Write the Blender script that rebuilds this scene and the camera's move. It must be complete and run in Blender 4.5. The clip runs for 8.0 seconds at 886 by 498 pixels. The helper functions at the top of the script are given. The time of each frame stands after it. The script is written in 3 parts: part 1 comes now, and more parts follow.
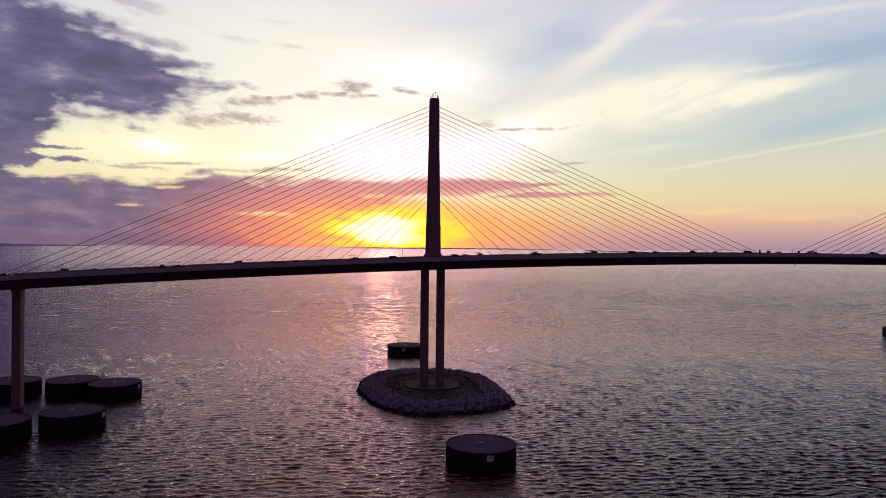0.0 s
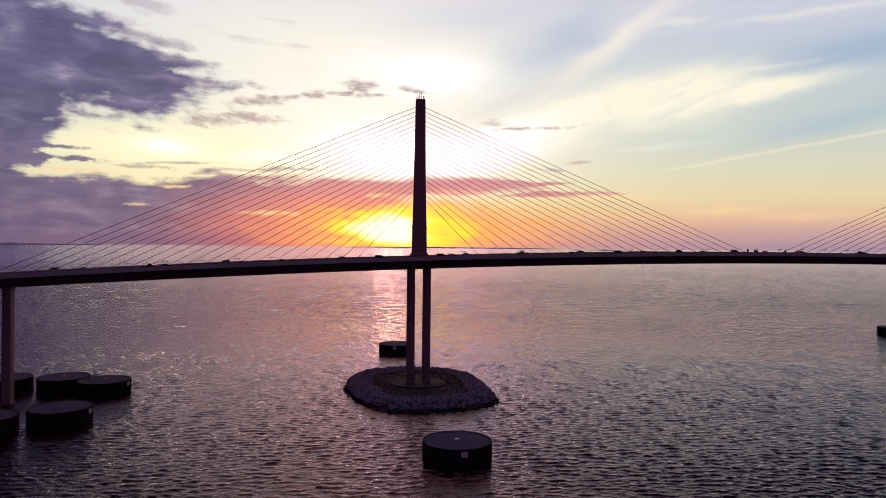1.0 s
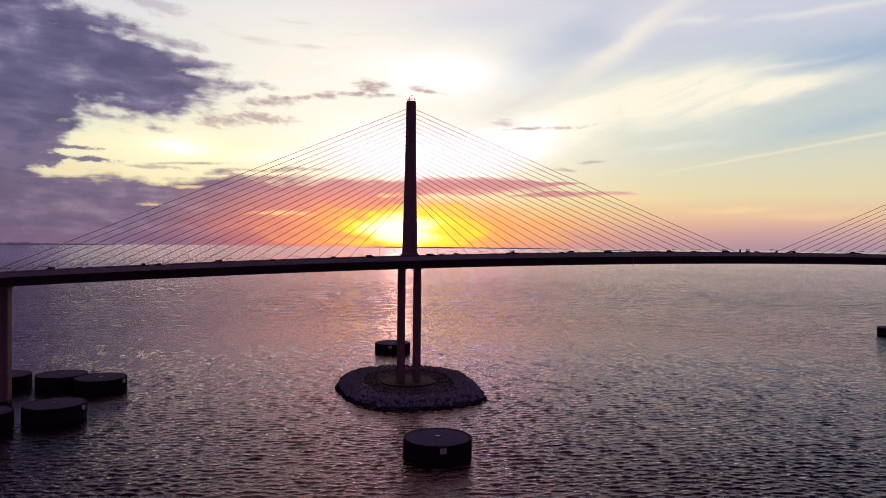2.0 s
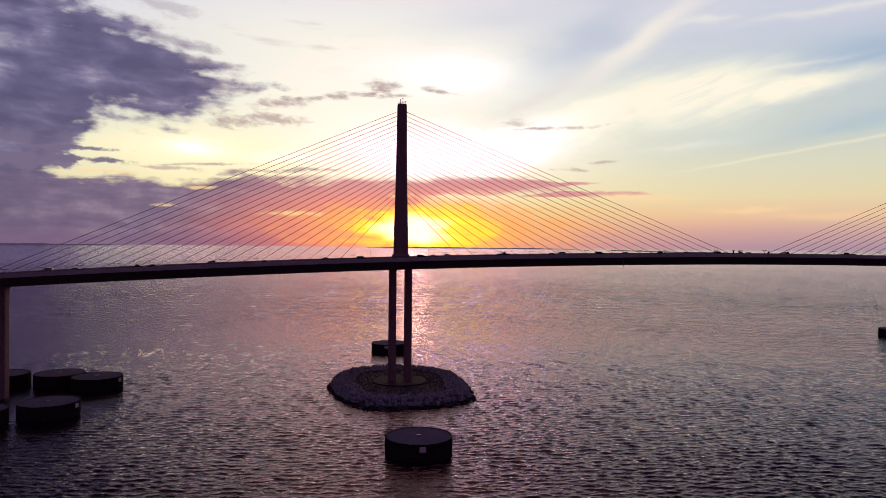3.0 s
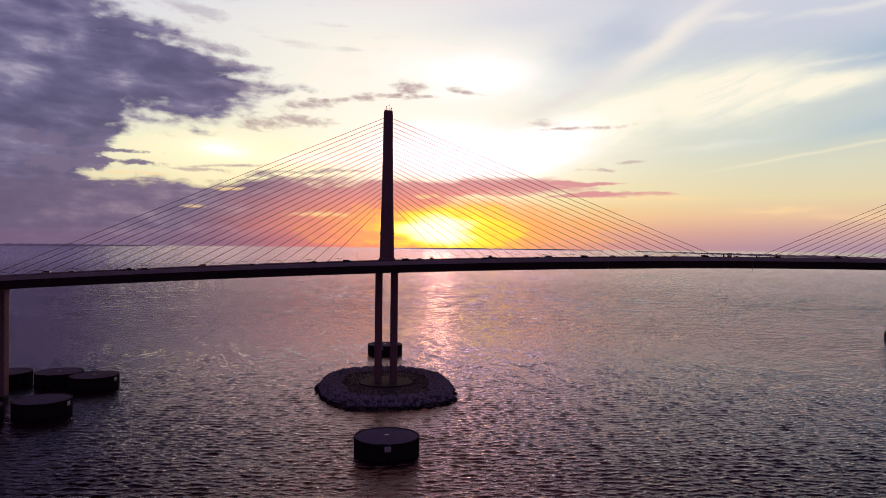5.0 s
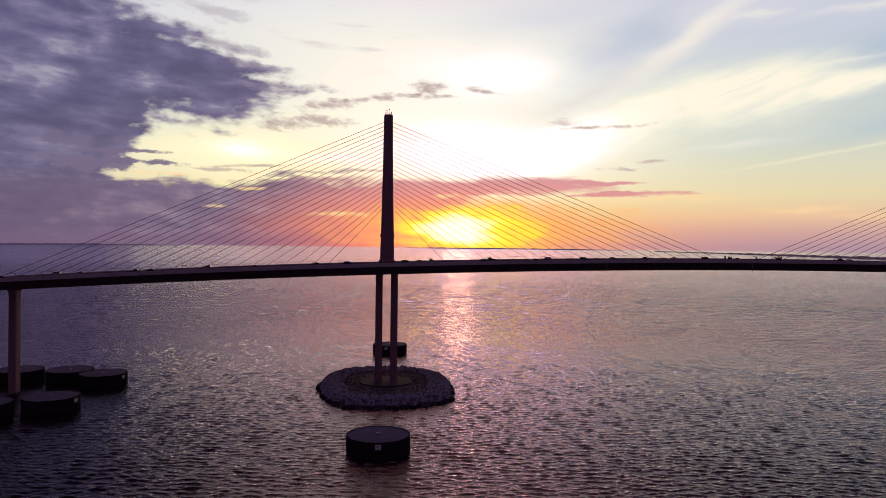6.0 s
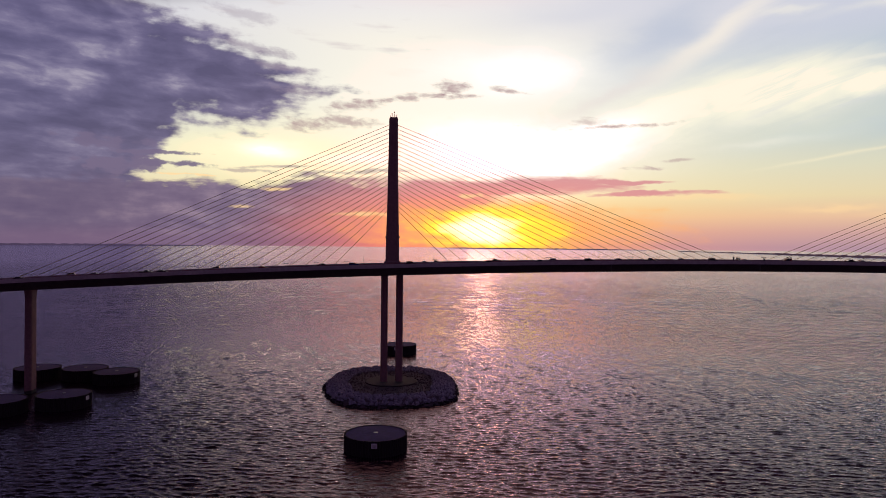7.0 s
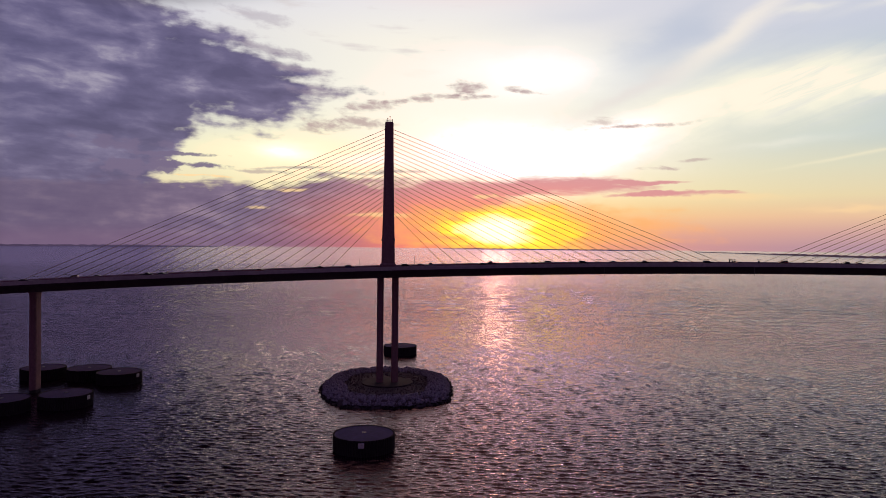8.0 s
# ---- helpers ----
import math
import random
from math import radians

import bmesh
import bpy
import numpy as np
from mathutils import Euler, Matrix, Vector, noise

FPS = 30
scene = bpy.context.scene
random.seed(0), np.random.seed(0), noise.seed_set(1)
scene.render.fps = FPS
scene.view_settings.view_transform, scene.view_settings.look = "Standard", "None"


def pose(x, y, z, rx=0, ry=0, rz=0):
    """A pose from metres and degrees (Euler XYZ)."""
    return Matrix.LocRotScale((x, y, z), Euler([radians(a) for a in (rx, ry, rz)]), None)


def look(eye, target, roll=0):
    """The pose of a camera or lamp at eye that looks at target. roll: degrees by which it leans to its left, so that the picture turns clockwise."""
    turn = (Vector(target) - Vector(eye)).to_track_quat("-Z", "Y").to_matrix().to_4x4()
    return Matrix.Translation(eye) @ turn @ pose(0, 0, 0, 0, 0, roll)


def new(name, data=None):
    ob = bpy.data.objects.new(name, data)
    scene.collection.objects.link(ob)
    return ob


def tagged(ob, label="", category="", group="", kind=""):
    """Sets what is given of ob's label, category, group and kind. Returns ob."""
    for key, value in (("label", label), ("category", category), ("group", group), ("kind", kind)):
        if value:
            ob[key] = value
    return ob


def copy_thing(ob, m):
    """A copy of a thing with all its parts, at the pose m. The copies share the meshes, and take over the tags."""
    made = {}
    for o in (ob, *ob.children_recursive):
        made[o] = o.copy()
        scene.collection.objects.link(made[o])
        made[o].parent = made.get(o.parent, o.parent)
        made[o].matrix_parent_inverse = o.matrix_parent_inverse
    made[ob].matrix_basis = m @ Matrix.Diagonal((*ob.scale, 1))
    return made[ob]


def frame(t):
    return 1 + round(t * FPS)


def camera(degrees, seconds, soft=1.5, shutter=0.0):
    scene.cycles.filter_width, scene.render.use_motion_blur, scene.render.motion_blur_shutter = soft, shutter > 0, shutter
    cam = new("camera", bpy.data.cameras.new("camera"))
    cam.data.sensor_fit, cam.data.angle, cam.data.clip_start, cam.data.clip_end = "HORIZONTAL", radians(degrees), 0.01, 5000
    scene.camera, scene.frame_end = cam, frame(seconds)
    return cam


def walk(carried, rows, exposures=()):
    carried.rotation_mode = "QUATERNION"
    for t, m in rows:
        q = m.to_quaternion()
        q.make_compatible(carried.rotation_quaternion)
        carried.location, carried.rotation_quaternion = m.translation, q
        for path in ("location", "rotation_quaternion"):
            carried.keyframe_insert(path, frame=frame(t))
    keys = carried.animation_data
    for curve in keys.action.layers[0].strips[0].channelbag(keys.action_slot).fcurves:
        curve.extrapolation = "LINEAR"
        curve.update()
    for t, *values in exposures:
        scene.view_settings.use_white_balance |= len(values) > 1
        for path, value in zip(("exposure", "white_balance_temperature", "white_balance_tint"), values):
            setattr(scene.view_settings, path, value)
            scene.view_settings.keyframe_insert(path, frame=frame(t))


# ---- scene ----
LENS = 65.20
ROWS = [
    (0.0, -75.03, -301.26, 65.58, -14.884, -0.322, -0.534),
    (0.5, -71.06, -303.82, 65.75, -14.557, -0.348, -0.532),
    (1.0, -67.02, -306.43, 65.71, -14.380, -0.390, -0.547),
    (1.5, -62.96, -309.34, 65.78, -13.955, -0.395, -0.567),
    (3.0, -49.91, -317.65, 66.38, -12.490, -0.386, -0.545),
    (3.5, -45.61, -319.69, 66.87, -11.988, -0.364, -0.553),
    (4.0, -41.38, -321.99, 67.15, -11.476, -0.359, -0.552),
    (4.5, -36.95, -324.06, 67.48, -10.921, -0.356, -0.553),
    (6.0, -23.83, -333.41, 69.29, -8.768, -0.402, -0.622),
    (6.5, -19.41, -335.16, 69.52, -7.561, -0.452, -0.596),
    (7.0, -14.83, -337.46, 70.07, -6.764, -0.427, -0.567),
    (7.5, -10.41, -340.15, 70.57, -6.159, -0.393, -0.542),
    (8.0, -5.69, -342.74, 71.21, -5.544, -0.386, -0.531),
]
cam = camera(LENS, 8.0, soft=0.7)
walk(cam, [(t, pose(x, y, z, 90 + pitch, roll, yaw)) for t, x, y, z, yaw, pitch, roll in ROWS])

# ---------------------------------------------------------------- node helpers


def srgb(r, g, b):
    return tuple((c / 255 / 12.92) if c < 10.3 else ((c / 255 + 0.055) / 1.055) ** 2.4 for c in (r, g, b))


class Nodes:
    """Short hand for building a node tree out of sums and products."""

    def __init__(self, tree):
        self.tree = tree

    def node(self, kind, **settings):
        n = self.tree.nodes.new(kind)
        for key, value in settings.items():
            setattr(n, key, value)
        return n

    def link(self, socket, value):
        if isinstance(value, bpy.types.NodeSocket):
            self.tree.links.new(value, socket)
        else:
            socket.default_value = value

    def math(self, op, a, b=0.0, c=0.0):
        n = self.node("ShaderNodeMath", operation=op)
        for i, v in enumerate((a, b, c)):
            self.link(n.inputs[i], v)
        return n.outputs[0]

    def add(self, a, b): return self.math("ADD", a, b)
    def sub(self, a, b): return self.math("SUBTRACT", a, b)
    def mul(self, a, b): return self.math("MULTIPLY", a, b)
    def low(self, a, b): return self.math("MINIMUM", a, b)
    def high(self, a, b): return self.math("MAXIMUM", a, b)
    def lin(self, a, k, m): return self.math("MULTIPLY_ADD", a, k, m)

    def step(self, a, lo, hi, smooth=True):
        n = self.node("ShaderNodeMapRange", interpolation_type="SMOOTHSTEP" if smooth else "LINEAR")
        self.link(n.inputs[0], a)
        flip = lo > hi
        n.inputs[1].default_value, n.inputs[2].default_value = (hi, lo) if flip else (lo, hi)
        n.inputs[3].default_value, n.inputs[4].default_value = (1, 0) if flip else (0, 1)
        return n.outputs[0]

    def bell(self, a, middle, width):
        q = self.mul(self.sub(a, middle), 1 / width)
        return self.math("EXPONENT", self.mul(self.mul(q, q), -1.0))

    def vec(self, x, y, z=0.0):
        n = self.node("ShaderNodeCombineXYZ")
        for i, v in enumerate((x, y, z)):
            self.link(n.inputs[i], v)
        return n.outputs[0]

    def noise(self, v, scale, detail=4.0, rough=0.55, warp=0.0):
        n = self.node("ShaderNodeTexNoise")
        self.link(n.inputs["Vector"], v)
        n.inputs["Scale"].default_value, n.inputs["Detail"].default_value = scale, detail
        n.inputs["Roughness"].default_value, n.inputs["Distortion"].default_value = rough, warp
        return n.outputs[0]

    def mix(self, f, a, b, mode="MIX"):
        n = self.node("ShaderNodeMix", data_type="RGBA", blend_type=mode)
        n.clamp_factor = True
        self.link(n.inputs[0], f)
        for i, v in ((6, a), (7, b)):
            self.link(n.inputs[i], (*v, 1) if isinstance(v, tuple) else v)
        return n.outputs[2]

    def ramp(self, f, stops):
        n = self.node("ShaderNodeValToRGB")
        self.link(n.inputs[0], f)
        e = n.color_ramp.elements
        while len(e) < len(stops):
            e.new(0.5)
        for el, (at, col) in zip(e, stops):
            el.position, el.color = at, (*col, 1)
        return n.outputs[0]


# ---------------------------------------------------------------- sky, sun
SUN_AZ, SUN_EL = 9.95, 1.2   # degrees clockwise from +y, degrees up
world = bpy.data.worlds.new("evening_sky")
scene.world = world
world.use_nodes = True
world.node_tree.nodes.clear()
S = Nodes(world.node_tree)
way = S.node("ShaderNodeTexCoord").outputs["Generated"]
xyz = S.node("ShaderNodeSeparateXYZ")
S.link(xyz.inputs[0], way)
u = S.mul(S.math("ARCTAN2", xyz.outputs[0], xyz.outputs[1]), 57.2958)
v = S.mul(S.math("ARCSINE", xyz.outputs[2]), 57.2958)

near_sun = S.bell(u, 5.0, 21.0)
up = S.mul(v, 0.05)                                        # 0 at the horizon, 1 at 20 degrees
away = S.ramp(up, [(0.0, srgb(170, 144, 162)), (0.055, srgb(200, 162, 162)), (0.115, srgb(228, 190, 162)), (0.19, srgb(228, 211, 172)),
                   (0.30, srgb(216, 214, 190)), (0.45, srgb(200, 208, 203)), (0.70, srgb(188, 199, 212)), (0.82, srgb(200, 203, 220)), (1.0, srgb(212, 211, 224))])
toward = S.ramp(up, [(0.0, srgb(246, 158, 128)), (0.06, srgb(253, 178, 120)), (0.14, srgb(255, 212, 136)), (0.22, srgb(254, 238, 186)),
                     (0.40, srgb(253, 246, 218)), (0.62, srgb(253, 248, 232)), (0.82, srgb(247, 242, 230)), (1.0, srgb(230, 228, 234))])
sky = S.mix(near_sun, away, toward)

# slow drifts that bend every edge below
drift_a = S.sub(S.noise(S.vec(S.mul(u, 0.16), S.mul(v, 0.42), 1.7), 1.0, 4.0, 0.55), 0.5)
drift_b = S.sub(S.noise(S.vec(S.mul(u, 0.16), S.mul(v, 0.42), 8.3), 1.0, 4.0, 0.55), 0.5)
ub, vb = S.lin(drift_a, 5.0, u), S.lin(drift_b, 1.8, v)
fluff = S.noise(S.vec(S.mul(u, 0.55), v), 1.3, 4.0, 0.52)
combed = S.noise(S.vec(S.mul(u, 0.17), S.lin(u, 0.035, v)), 1.0, 5.0, 0.52)         # level streaks
fibre = S.noise(S.vec(S.mul(S.lin(v, 0.9, u), 0.10), S.lin(u, -0.33, v)), 0.8, 6.0, 0.6, 0.4)    # cirrus that climbs to the right


def blob(cu, cv, wu, wv, slope=0.0, a=None, b=None):
    a, b = S.sub(ub if a is None else a, cu), S.sub(vb if b is None else b, cv)
    return S.mul(S.bell(a, 0.0, wu), S.bell(S.lin(a, -slope, b), 0.0, wv))


def lay(amount, colour):
    return S.mix(amount, sky, colour)


# high cirrus: lavender gaps, then the great cream sheet and the seam that climbs beside it
sky = lay(S.mul(blob(23.5, 16.2, 4.6, 2.1, 0.45), 0.85), srgb(188, 196, 214))
sky = lay(S.mul(blob(18.0, 18.2, 7.0, 1.4, 0.1), 0.5), srgb(206, 208, 222))
sky = lay(S.mul(blob(36.0, 16.2, 6.0, 1.4, 0.12), 0.45), srgb(196, 203, 219))
sky = lay(S.mul(blob(46.0, 14.0, 7.0, 1.1, 0.06), 0.85), srgb(160, 181, 206))
sky = lay(S.mul(blob(45.0, 9.2, 7.5, 1.0, 0.17), 0.8), srgb(176, 195, 205))
sky = lay(S.mul(blob(33.5, 8.1, 5.0, 0.7, 0.12), 0.45), srgb(206, 216, 212))
cream = S.high(S.high(blob(31.5, 11.6, 7.5, 2.2, 0.08), blob(38.5, 11.7, 5.2, 1.0, 0.12)), blob(25.0, 10.4, 6.0, 2.2, 0.25))
cream = S.step(S.add(cream, S.mul(S.sub(fibre, 0.5), S.low(S.mul(cream, 1.4), 0.7))), 0.02, 0.85)
sky = lay(S.mul(cream, 0.92), srgb(254, 248, 224))
seam = S.sub(S.lin(drift_b, 1.0, v), S.lin(S.lin(drift_a, 1.5, u), 0.60, -0.6))
sky = lay(S.mul(S.mul(S.step(seam, -2.2, -0.3), S.step(seam, 0.9, -0.3)), S.mul(S.bell(u, 28.0, 5.0), 0.7)), srgb(250, 240, 226))
sky = lay(S.mul(blob(20.0, 12.0, 4.0, 0.55, 0.42), 0.35), srgb(222, 206, 206))
sky = lay(S.mul(S.mul(S.step(fibre, 0.50, 0.70), 0.42), S.mul(S.step(v, 7.0, 10.5), S.step(u, 26.0, 34.0))), srgb(196, 202, 214))
for cu, cv, wu, wv, slope, amount in ((42.0, 16.6, 6.0, 0.3, 0.03, 0.4), (33.0, 16.9, 1.6, 0.22, 0.0, 0.45), (37.0, 13.0, 5.0, 0.18, 0.14, 0.4), (31.0, 7.8, 3.0, 0.3, 0.05, 0.35)):
    sky = lay(S.mul(blob(cu, cv, wu, wv, slope), amount), srgb(248, 242, 226))
trail = S.sub(S.lin(drift_b, 0.5, v), S.lin(u, 0.15, 1.15))
sky = lay(S.mul(S.bell(trail, 0.0, 0.12), S.mul(S.step(u, 29.0, 36.0), 0.42)), srgb(250, 238, 204))
for cu, cv, wu, wv, amount in ((36.5, 2.75, 3.0, 0.22, 0.6), (27.0, 3.75, 4.0, 0.2, 0.55), (42.0, 2.2, 4.0, 0.25, 0.35)):
    sky = lay(S.mul(blob(cu, cv, wu, wv, 0.0), amount), srgb(254, 216, 164))

# burnt-out patches over the sun and the yellow opening under the upper bank
sky = lay(S.mul(blob(11.5, 7.3, 8.5, 2.3), S.step(fluff, 0.1, 0.45)), (1.4, 1.25, 1.3))
sky = lay(S.mul(blob(18.5, 8.0, 4.5, 1.6, 0.3), 0.8), (1.3, 1.2, 1.15))
sky = lay(S.mul(blob(13.0, 13.8, 6.5, 2.0), 0.8), (1.12, 1.08, 1.0))
sky = lay(S.mul(blob(-7.5, 7.3, 9.0, 1.9), 0.92), (1.08, 0.99, 0.60))
sky = lay(S.mul(blob(-7.6, 7.5, 2.6, 0.7), 0.9), (1.25, 1.12, 1.0))
sky = lay(S.mul(blob(0.5, 6.9, 3.5, 0.5), 0.7), (1.2, 1.08, 0.95))
sky = lay(S.mul(S.mul(S.step(combed, 0.55, 0.75), S.step(u, 10.0, 2.0)), S.mul(S.step(v, 12.5, 16.5), 0.7)), srgb(214, 204, 204))

# upper cloud bank
top_line = S.sub(S.lin(ub, -0.40, 11.35), vb)
low_line = S.sub(S.add(S.sub(vb, 9.25), S.mul(S.high(S.lin(ub, -1.0, -14.6), 0.0), 1.8)), S.mul(S.high(S.lin(ub, 1.0, 8.5), 0.0), 0.42))
edge = S.add(S.mul(S.sub(combed, 0.5), 4.2), S.mul(S.sub(fluff, 0.5), 3.4))
depth = S.add(S.low(S.low(top_line, low_line), 2.8), edge)
bank = S.step(depth, -0.7, 1.5)
puff = S.noise(S.vec(S.mul(u, 0.42), S.lin(u, 0.03, v)), 0.72, 5.0, 0.52, 0.25)
grey = S.add(S.mul(combed, 0.32), S.mul(puff, 0.68))
grey = S.sub(S.add(grey, S.mul(blob(-23.5, 11.7, 4.0, 1.0), 0.12)), S.mul(S.high(blob(-8.6, 13.0, 4.2, 1.3), blob(-18.0, 9.6, 6.0, 1.5)), 0.10))
bank_colour = S.ramp(grey, [(0.34, srgb(80, 74, 112)), (0.48, srgb(97, 90, 128)), (0.58, srgb(120, 112, 146)), (0.72, srgb(176, 168, 186))])
bank_colour = S.mix(S.mul(S.step(depth, 1.6, -0.6), 0.55), bank_colour, srgb(178, 162, 174))     # thin where it frays
sky = lay(S.mul(bank, 0.97), bank_colour)

# torn wisps off its upper edge, and the small clouds that trail from its tip
torn_up = S.noise(S.vec(S.mul(u, 0.42), S.lin(u, 0.10, v)), 1.35, 6.0, 0.62, 0.25)


def shreds(rows, ragged, colour, lo=0.25, hi=1.15):
    out = sky
    for cu, cv, wu, wv, slope, amount in rows:
        q = blob(cu, cv, wu, wv, slope, S.lin(drift_a, 2.0, u), S.lin(drift_b, 0.8, v))
        out = S.mix(S.mul(S.step(S.add(q, S.mul(S.sub(ragged, 0.5), S.mul(S.low(S.mul(q, 3.0), 1.0), 2.6))), lo, hi), amount), out, colour)
    return out


sky = shreds(((-8.4, 15.0, 3.2, 0.5, -0.14, 0.6), (-6.2, 13.7, 2.6, 0.4, -0.12, 0.6), (-9.5, 17.4, 3.2, 0.7, -0.2, 0.4), (-5.0, 12.2, 2.6, 0.5, -0.02, 0.7)), torn_up, srgb(150, 136, 156))
sky = shreds(((-0.9, 11.0, 2.6, 0.5, 0.05, 0.75), (-1.2, 9.9, 3.0, 0.4, -0.04, 0.7), (-4.6, 9.6, 1.8, 0.6, 0.0, 0.8), (3.6, 11.75, 2.8, 0.32, 0.12, 0.75), (7.2, 12.7, 1.4, 0.62, 0.0, 0.85), (8.0, 12.0, 2.4, 0.26, 0.03, 0.85),
              (12.2, 12.45, 1.6, 0.22, -0.13, 0.8)), torn_up, srgb(166, 136, 144))
sky = shreds(((21.5, 9.45, 3.8, 0.19, 0.03, 0.9), (18.7, 9.9, 1.5, 0.4, -0.12, 0.55), (23.2, 6.15, 2.0, 0.2, 0.03, 0.7), (25.6, 6.75, 1.2, 0.14, 0.05, 0.6)), torn_up, srgb(182, 156, 158))
# level streaks in the yellow opening
sky = shreds(((-18.2, 5.75, 3.4, 0.7, 0.0, 0.95), (-16.0, 6.75, 3.6, 0.20, 0.0, 0.9), (-15.6, 5.95, 3.8, 0.30, -0.03, 0.95), (-19.5, 7.4, 4.0, 0.5, 0.0, 0.8)), fluff, srgb(116, 104, 134), 0.3, 0.8)
sky = shreds(((-6.8, 6.1, 3.4, 0.16, 0.05, 0.75), (-2.0, 5.72, 4.6, 0.2, 0.03, 0.7), (2.5, 5.95, 2.4, 0.16, 0.0, 0.6), (-9.5, 5.7, 3.0, 0.14, 0.0, 0.6)), torn_up, srgb(164, 140, 150))

# low cloud bank down to the horizon, and the tongue that runs over the sun
ragged_flat = S.noise(S.vec(S.mul(u, 0.18), v), 0.9, 6.0, 0.6, 0.3)
left_bank = S.add(S.low(S.sub(S.lin(S.bell(u, -4.0, 4.0), 0.5, S.lin(ub, 0.02, 5.2)), vb), S.lin(u, -0.5, 5.0)), S.mul(S.sub(fluff, 0.5), 1.5))


def lens(cu, cv, wu, wv, slope=0.0):
    a = S.mul(S.sub(ub, cu), 1 / wu)
    b = S.mul(S.sub(S.lin(S.sub(ub, cu), -slope, vb), cv), 1 / wv)
    return S.mul(S.sub(1.0, S.add(S.mul(a, a), S.mul(b, b))), 0.9)


tongue = S.high(S.high(lens(13.0, 4.62, 9.5, 0.88), lens(22.5, 4.0, 5.2, 0.24, 0.0)), S.high(lens(4.5, 4.4, 9.0, 1.15), lens(21.5, 4.95, 4.0, 0.22, -0.02)))
low_bank = S.step(S.add(S.high(left_bank, tongue), S.mul(S.sub(ragged_flat, 0.5), 2.6)), -0.15, 0.75)
plum = S.ramp(S.add(S.mul(combed, 0.6), S.mul(fluff, 0.4)), [(0.34, srgb(100, 88, 120)), (0.52, srgb(120, 106, 134)), (0.68, srgb(150, 132, 152))])
plum = S.mix(S.mul(S.step(u, -13.0, -23.0), 0.6), plum, srgb(92, 82, 114))
rose = S.ramp(up, [(0.0, srgb(238, 128, 118)), (0.10, srgb(244, 140, 122)), (0.18, srgb(234, 144, 138)), (0.29, srgb(206, 150, 160))])
low_colour = S.mix(S.step(S.lin(v, -0.8, ub), -13.0, 3.5), plum, rose)
low_colour = S.mix(S.mul(S.step(ub, 13.0, 20.0), 0.8), low_colour, srgb(214, 150, 154))
low_colour = S.mix(S.mul(S.step(v, 1.6, 0.0), S.mul(S.step(u, 4.0, -6.0), 0.6)), low_colour, srgb(122, 98, 126))
sky = lay(low_bank, low_colour)
# lit rims and gaps
for cu, cv, wu, wv in ((-9.6, 2.8, 1.3, 0.22), (8.3, 4.02, 1.3, 0.26), (-6.9, 4.35, 1.3, 0.2), (-13.5, 5.15, 3.0, 0.1), (0.5, 2.3, 3.0, 0.25)):
    q = blob(cu, cv, wu, wv, 0.0, S.lin(drift_a, 2.0, u), S.lin(drift_b, 0.8, v))
    sky = lay(S.mul(S.step(S.add(q, S.mul(S.sub(torn_up, 0.5), S.mul(S.low(S.mul(q, 3.0), 1.0), 2.2))), 0.35, 1.0), 0.75), srgb(255, 218, 158))

# the glow round the sun
du, dv = S.sub(S.lin(drift_a, 3.0, u), SUN_AZ), S.sub(S.lin(drift_b, 1.2, v), SUN_EL)


def round_sun(wide, tall, shift=0.0):
    a, b = S.mul(S.sub(du, shift), 1 / wide), S.mul(dv, 1 / tall)
    return S.math("SQRT", S.add(S.mul(a, a), S.mul(b, b)))


torn = S.add(S.mul(S.sub(combed, 0.5), 1.1), S.mul(S.sub(fluff, 0.5), 0.6))
sky = lay(S.mul(S.step(S.add(round_sun(12.0, 2.5, 2.0), torn), 1.3, 0.4), 0.85), srgb(255, 176, 104))
sky = lay(S.step(S.add(round_sun(6.4, 2.1, 1.0), torn), 1.2, 0.5), srgb(255, 232, 74))
sky = lay(S.step(S.add(round_sun(4.3, 1.8, 0.2), S.mul(torn, 0.8)), 1.15, 0.6), srgb(255, 250, 84))
sky = lay(S.step(S.add(round_sun(3.1, 1.25), S.mul(torn, 0.9)), 1.2, 0.45), (2.3, 1.42, 0.88))

# above the picture a mauve evening, to the south heavy cloud deepened to darken the water, behind the eye a dim dusk
sky = lay(S.step(v, 18.5, 29.0), srgb(216, 146, 152))
# unseen warm patch over the sun, added to brighten the water below
sky = lay(S.mul(S.mul(S.step(v, 18.0, 24.0), S.step(v, 52.0, 34.0)), S.mul(S.bell(u, 7.0, 9.0), 0.9)), (1.15, 0.66, 0.50))
# unseen dark patches on the right, added to dim the water's reflection
sky = lay(S.mul(S.step(v, 18.0, 24.0), S.mul(S.step(u, 16.0, 36.0), 0.9)), srgb(80, 60, 96))
sky = lay(S.mul(S.step(v, 17.4, 20.0), S.mul(S.step(u, 33.0, 45.0), 0.9)), srgb(40, 33, 64))
sky = lay(S.mul(S.step(u, 48.5, 55.0), 0.92), srgb(58, 48, 80))
sky = lay(S.mul(S.mul(S.step(S.lin(S.step(u, -8.0, -20.0), 1.5, v), 18.0, 20.5), S.step(u, -5.0, -14.0)), 0.99), srgb(14, 10, 24))
sky = lay(S.mul(S.step(u, -26.5, -30.0), 0.985), srgb(12, 9, 20))
side = S.math("ABSOLUTE", S.sub(u, 10.0))
dusk = S.ramp(S.mul(v, 0.0111), [(0.0, srgb(66, 44, 60)), (0.35, srgb(64, 46, 76)), (1.0, srgb(110, 98, 152))])
sky = S.mix(S.step(side, 48.0, 95.0), sky, dusk)

